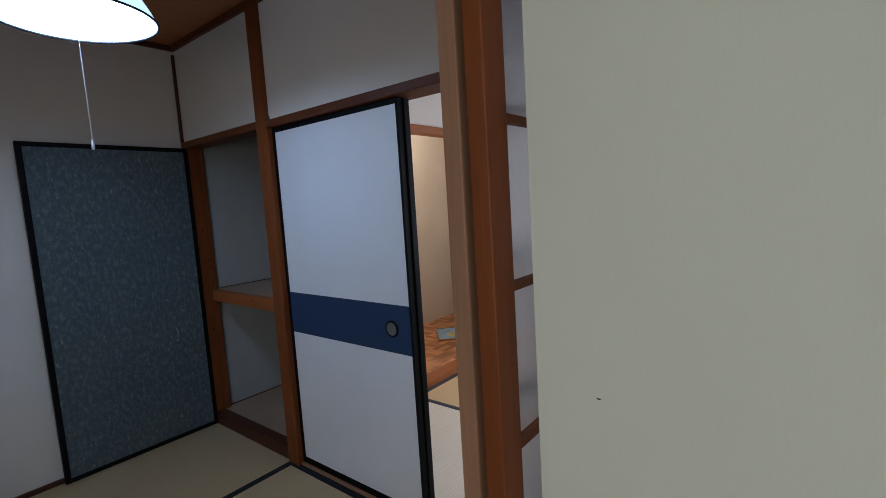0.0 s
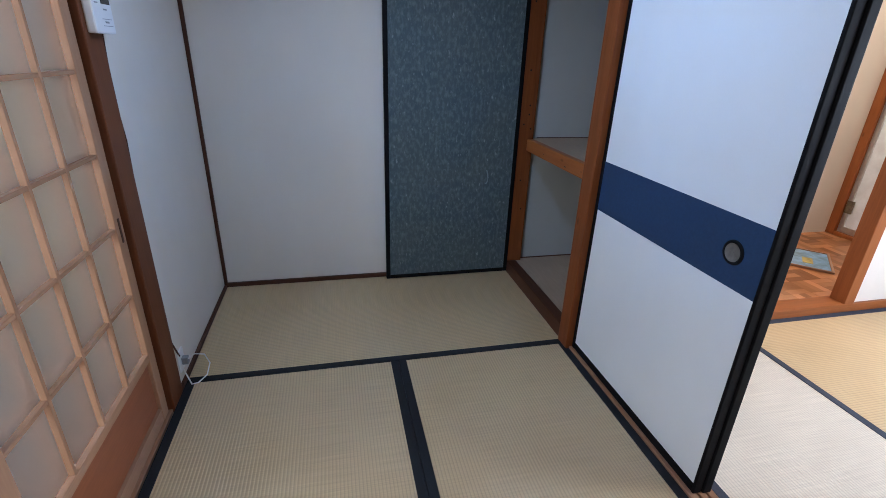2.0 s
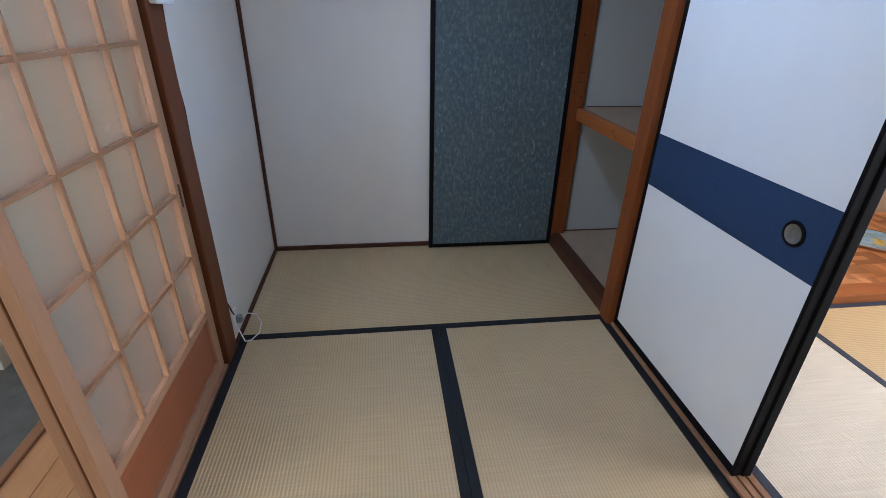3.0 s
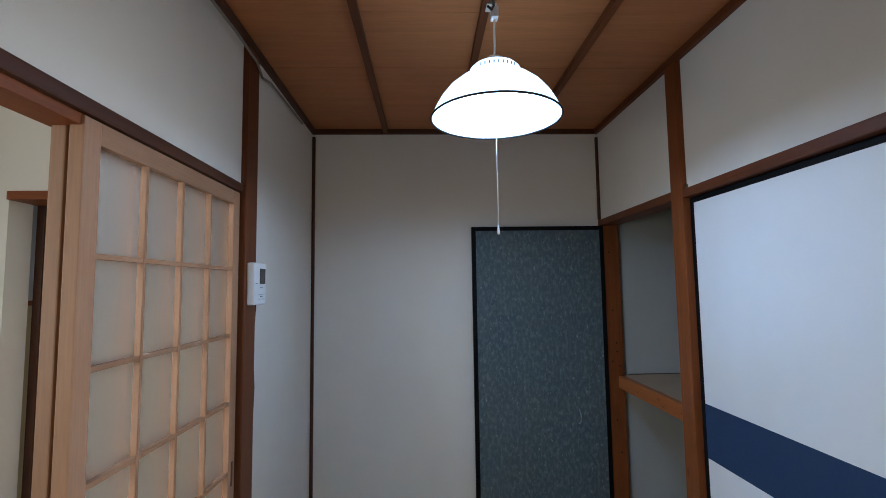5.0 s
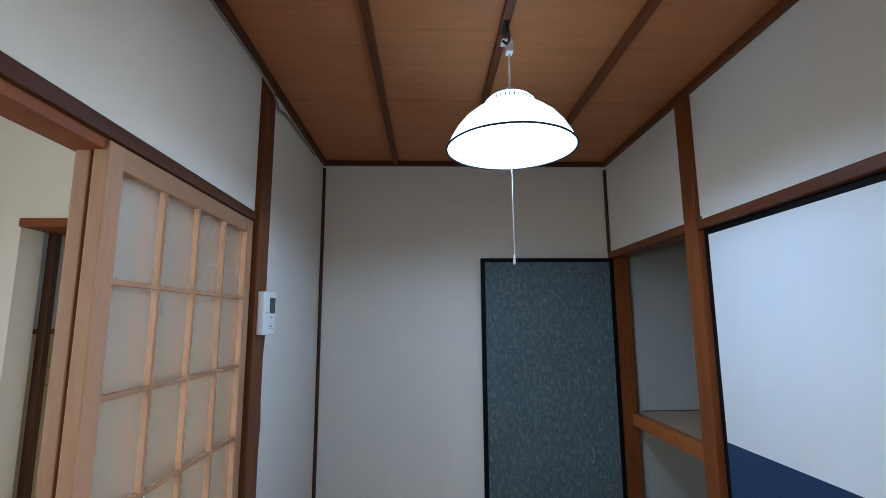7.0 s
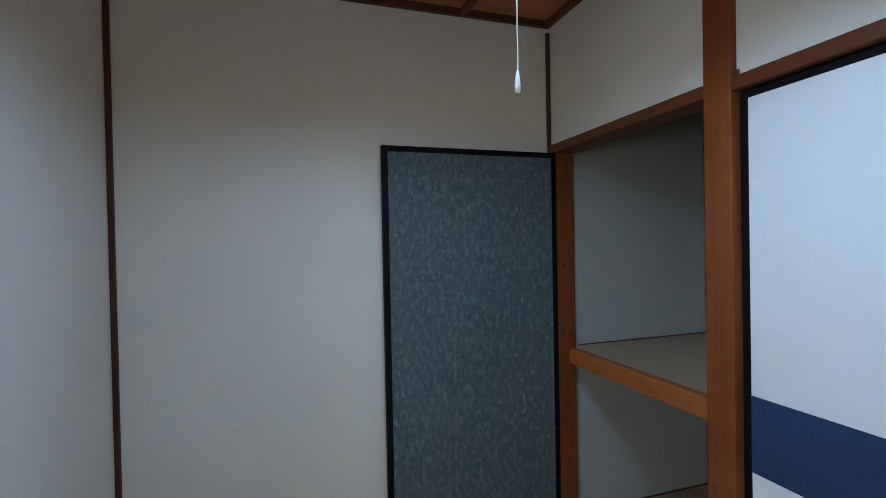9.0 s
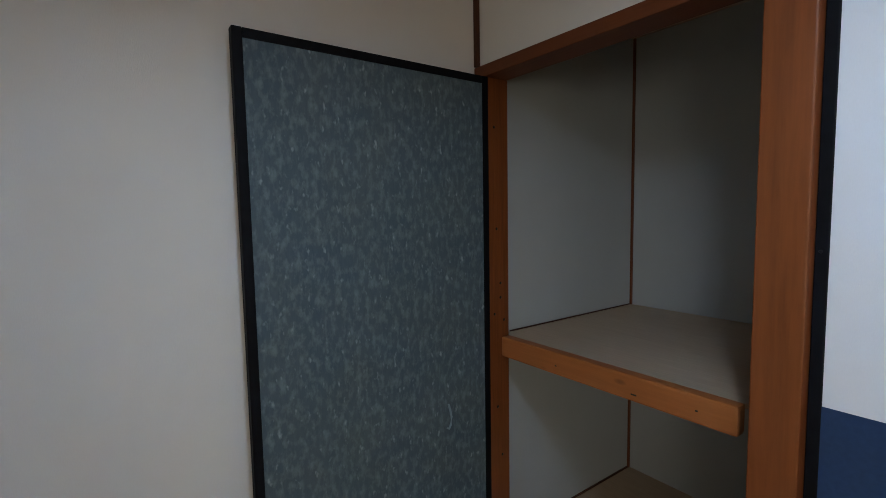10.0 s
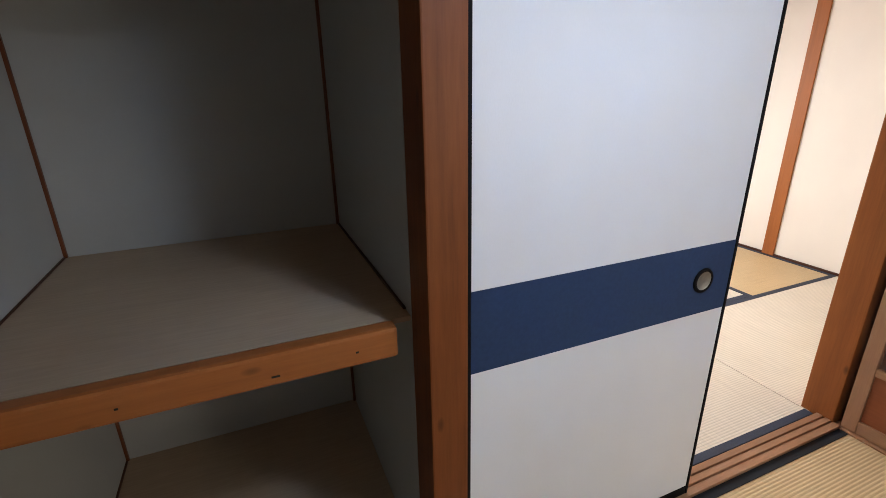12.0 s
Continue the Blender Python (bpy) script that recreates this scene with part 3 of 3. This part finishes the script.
tatami_mat(1.755, 3.42, yb, yc, "x", "ns", HERI2, "straw tatami mat in the middle, lightened for sheen", g, TAT_LIT)
tatami_mat(1.755, 3.42, yc, 2.69, "x", "ns", HERI2, "straw tatami mat under the window, lightened for sheen", g, TAT_LIT)
tatami_mat(3.42, 4.285, yb, 2.69, "y", "we", HERI2, "straw tatami mat along the far wall", g)

# ---------- washroom beyond ----------
structure("wall_wash_west", boxes((-0.30, -0.20, 0.94, 3.25, -0.1, 2.4)), WHITE, "white washroom wall")
structure("wall_wash_north_side", boxes((0.52, 0.80, 2.910, 3.010, -0.1, 2.4)), WHITE, "white washroom wall beside the bath door")
structure("wall_wash_north_top", boxes((-0.20, 0.52, 2.910, 3.010, 1.97, 2.4)), WHITE, "white washroom wall over the bath door")
structure("wall_wash_south", boxes((-0.20, 0.79, 0.941, 0.96, -0.1, 2.4)), WHITE, "white washroom wall")
structure("wall_wash_east", boxes((0.78, 0.86, 2.80, 3.010, -0.1, 2.4)), WHITE, "white washroom wall")
structure("ceiling_wash", boxes((-0.30, 0.88, 0.9, 3.3, 2.32, 2.38)), WHITE, "white washroom ceiling")
structure("floor_wash", boxes((-0.2, 0.78, 0.95, 2.910, -0.1, 0.024)), DARK["x"], "dark bed under the parquet")
for n, r in (("trim_bath_door_left", (-0.20, -0.13, 2.880, 2.960, 0.03, 1.93)), ("trim_bath_door_right", (0.45, 0.52, 2.880, 2.960, 0.03, 1.93)), ("trim_bath_door_top", (-0.20, 0.52, 2.880, 2.960, 1.93, 1.99)), ("trim_bath_door_foot", (-0.13, 0.45, 2.880, 2.960, 0.03, 0.06))):
    structure(n, boxes(r, bevel=0.004), BEAM["z"], "orange-brown bath door frame")
bath = structure("door_bath", boxes((-0.13, -0.095, 2.905, 2.935, 0.062, 1.928), (0.415, 0.45, 2.905, 2.935, 0.062, 1.928), (-0.095, 0.415, 2.905, 2.935, 0.062, 0.11), (-0.095, 0.415, 2.905, 2.935, 1.88, 1.928), (0.14, 0.18, 2.900, 2.940, 0.11, 1.88)), STEEL, "aluminium folding bath door with pale panes")
for a in (-0.095, 0.18):
    part("pane", boxes((a, a + 0.235, 2.916, 2.922, 0.11, 1.88)), plain("pale_blue_pane", (0.78, 0.84, 0.90), 0.25), bath)
part("hinge", boxes((-0.12, -0.07, 2.890, 2.905, 1.66, 1.76), bevel=0.003), METAL, bath)
part("hinge", boxes((-0.12, -0.07, 2.890, 2.905, 0.22, 0.32), bevel=0.003), METAL, bath)
part("handle", boxes((0.14, 0.18, 2.875, 2.900, 0.95, 1.05), bevel=0.006), PLASTIC, bath)
pic = thing("framed_picture", "framed blue and yellow picture lying flat on the parquet", "picture", (0.28, 2.15, 0.034), "", -46)
part("backing", boxes((-0.19, 0.19, -0.13, 0.13, 0.0, 0.008)), MATBLUE, pic)
part("picture_patch", boxes((-0.02, 0.10, -0.03, 0.03, 0.008, 0.0095)), MATYEL, pic, "yellow patch of the picture")
for r in ((-0.20, 0.20, -0.14, -0.125), (-0.20, 0.20, 0.125, 0.14), (-0.20, -0.185, -0.125, 0.125), (0.185, 0.20, -0.125, 0.125)):
    part("frame_strip", boxes((*r, 0.0, 0.014), bevel=0.002), PALE["x"], pic)

# ---------- hall, kitchen side and entrance ----------
structure("wall_hall_cream", boxes((2.698, 4.5, -0.735, -0.60, -0.1, 2.6)), CREAM, "cream papered partition beside the room's entrance")
structure("wall_hall_return", boxes((4.42, 4.5, -0.60, 0.0, -0.1, 2.6)), CREAM, "cream wall closing the hall")
structure("wall_hall_east", boxes((4.4, 4.5, -3.5, -0.735, -0.1, 2.6)), CREAM, "cream wall behind the hall")
structure("wall_hall_south", boxes((0.80, 2.7, -3.5, -3.4, -0.3, 2.6)), WHITE, "white entrance wall")
structure("wall_hall_south_east", boxes((4.1, 4.4, -3.5, -3.4, -0.3, 2.6)), WHITE, "white entrance wall")
structure("wall_hall_south_low", boxes((2.7, 4.1, -3.5, -3.4, -0.3, 0.6)), WHITE, "white entrance wall under the window")
structure("wall_hall_south_top", boxes((2.7, 4.1, -3.5, -3.4, 2.2, 2.6)), WHITE, "white entrance wall over the window")
structure("wall_hall_west_south", boxes((0.68, 0.80, -3.5, -2.757, -0.3, 2.6)), WHITE, "white entrance wall beside the recess")
structure("wall_hall_west_top", boxes((0.68, 0.80, -2.757, -1.84, 1.788, 2.6)), WHITE, "white entrance wall over the recess")
structure("wall_hall_north_back", boxes((0.68, 0.935, -1.90, -1.842, -0.3, 2.6)), WHITE, "white entrance wall")
structure("wall_hall_upper_back", boxes((0.935, EAST + 0.1, -1.84, -1.802, 1.81, 2.6)), WHITE, "white wall above the glazed doors, hall side")
structure("ceiling_hall", boxes((0.4, 4.5, -3.5, -1.80, 2.44, 2.5)), WHITE, "white hall ceiling")
structure("ceiling_kitchen", boxes((EAST + 0.10, 4.5, -1.80, -0.60, 2.44, 2.5)), WHITE, "white hall ceiling")
structure("lintel_recess", boxes((0.60, 0.815, -2.756, -1.90, 1.750, 1.786), bevel=0.003), POST["y"], "brown cap over the entrance recess")
# unseen side opening and window, added so sky light brightens the recess
structure("wall_recess_side_low", boxes((0.40, 0.68, -3.08, -2.98, -0.3, 0.4)), WHITE, "white side of the recess under the added window")
structure("wall_recess_side_top", boxes((0.40, 0.68, -3.08, -2.98, 2.1, 2.6)), WHITE, "white side of the recess over the added window")
w3 = structure("window_3", boxes((0.40, 0.43, -3.06, -3.0, 0.4, 2.1), (0.65, 0.68, -3.06, -3.0, 0.4, 2.1)), STEEL, "added unseen narrow window letting daylight into the recess")
p = part("pane", boxes((0.43, 0.65, -3.035, -3.03, 0.4, 2.1)), GLASS, w3)
p.visible_shadow = False
structure("wall_recess_back", boxes((0.30, 0.40, -3.08, -1.80, -0.3, 2.6)), WHITE, "white wall behind the recess door")
structure("post_recess", boxes((0.635, 0.668, -2.750, -2.716, -0.1, 1.75), bevel=0.003), DARK["z"], "dark post in the recess")
dr = structure("door_recess", boxes((0.46, 0.49, -2.97, -1.92, -0.02, 1.31)), CREAMDOOR, "cream cupboard door with a ring pull")
part("upper_panel", boxes((0.46, 0.49, -2.97, -1.92, 1.335, 2.1)), WHITE, dr, "white upper panel")
part("rail", boxes((0.455, 0.50, -2.97, -1.92, 1.311, 1.334), bevel=0.003), BEAM["y"], dr)
ringb = tube([(0, 0.045 * math.cos(2 * math.pi * k / 28), 0.045 * math.sin(2 * math.pi * k / 28)) for k in range(28)], 0.0025, 6, True)
ringb.transform(Matrix.Translation((0.494, -2.835, 1.125)))
part("ring_pull", ringb, METAL, dr, "thin brass ring pull", True)
w2 = structure("window_2", boxes((2.70, 2.75, -3.48, -3.42, 0.6, 2.2), (4.05, 4.1, -3.48, -3.42, 0.6, 2.2), (2.75, 4.05, -3.48, -3.42, 0.6, 0.65), (2.75, 4.05, -3.48, -3.42, 2.15, 2.2)), STEEL, "aluminium window of the entrance")
p = part("pane", boxes((2.75, 4.05, -3.455, -3.45, 0.65, 2.15)), GLASS, w2)
p.visible_shadow = False
structure("floor_entry", boxes((0.6, 4.5, -3.5, -2.24, -0.22, -0.15)), STONE, "grey sunken entrance floor")
structure("floor_hall_bed", boxes((0.4, 4.5, -2.24, -1.80, -0.22, -0.012)), DARK["x"], "bed under the hall boards")
structure("floor_kitchen", boxes((EAST + 0.12, 4.5, -1.80, -0.70, -0.22, 0.0)), PLANK, "pine kitchen floor")
structure("trim_step_edge", boxes((0.8, 4.4, -2.275, -2.235, -0.14, 0.012), bevel=0.006), SILL["x"], "rounded wooden step edge of the hall")
structure("ground", boxes((-60, 60, -60, 60, -0.6, -0.5)), plain("ground_soil", (0.12, 0.10, 0.07), 0.9), "bare ground round the house")

# ---------- small repeated floor pieces ----------
hall = bpy.data.objects["floor_hall_bed"]
pm = mesh_of("plank", boxes((0, 0.598, 0, 0.106, -0.012, 0.0), bevel=0.0015), PLANK)
for j in range(4):
    for i in range(6):
        x = 0.45 + i * 0.6 - (0.3 if j % 2 else 0)
        o = new("plank", pm)
        o.parent = hall
        o.location = (max(x, 0.42), -2.235 + j * 0.108, 0.001)
wash = bpy.data.objects["floor_wash"]
sm = mesh_of("parquet_strip", boxes((-0.0735, 0.0735, -0.0118, 0.0118, 0, 0.007)), PARQ)
random.seed(11)
n = 0
for i in range(7):
    for j in range(14):
        if j < 5 and i < 2:
            continue
        for k in range(3):
            if n >= 290:
                break
            n += 1
            o = new("parquet_strip", sm)
            o.parent = wash
            c = (-0.2 + 0.075 + i * 0.15, 0.96 + 0.075 + j * 0.15)
            d = (k - 1) * 0.05
            o.matrix_local = Matrix.Translation((c[0] + (d if (i + j) % 2 else 0), c[1] + (0 if (i + j) % 2 else d), 0.024)) @ pose(0, 0, 0, 0, 0, 90 if (i + j) % 2 else 0) @ Matrix.Diagonal((1, 2.05, 1, 1))
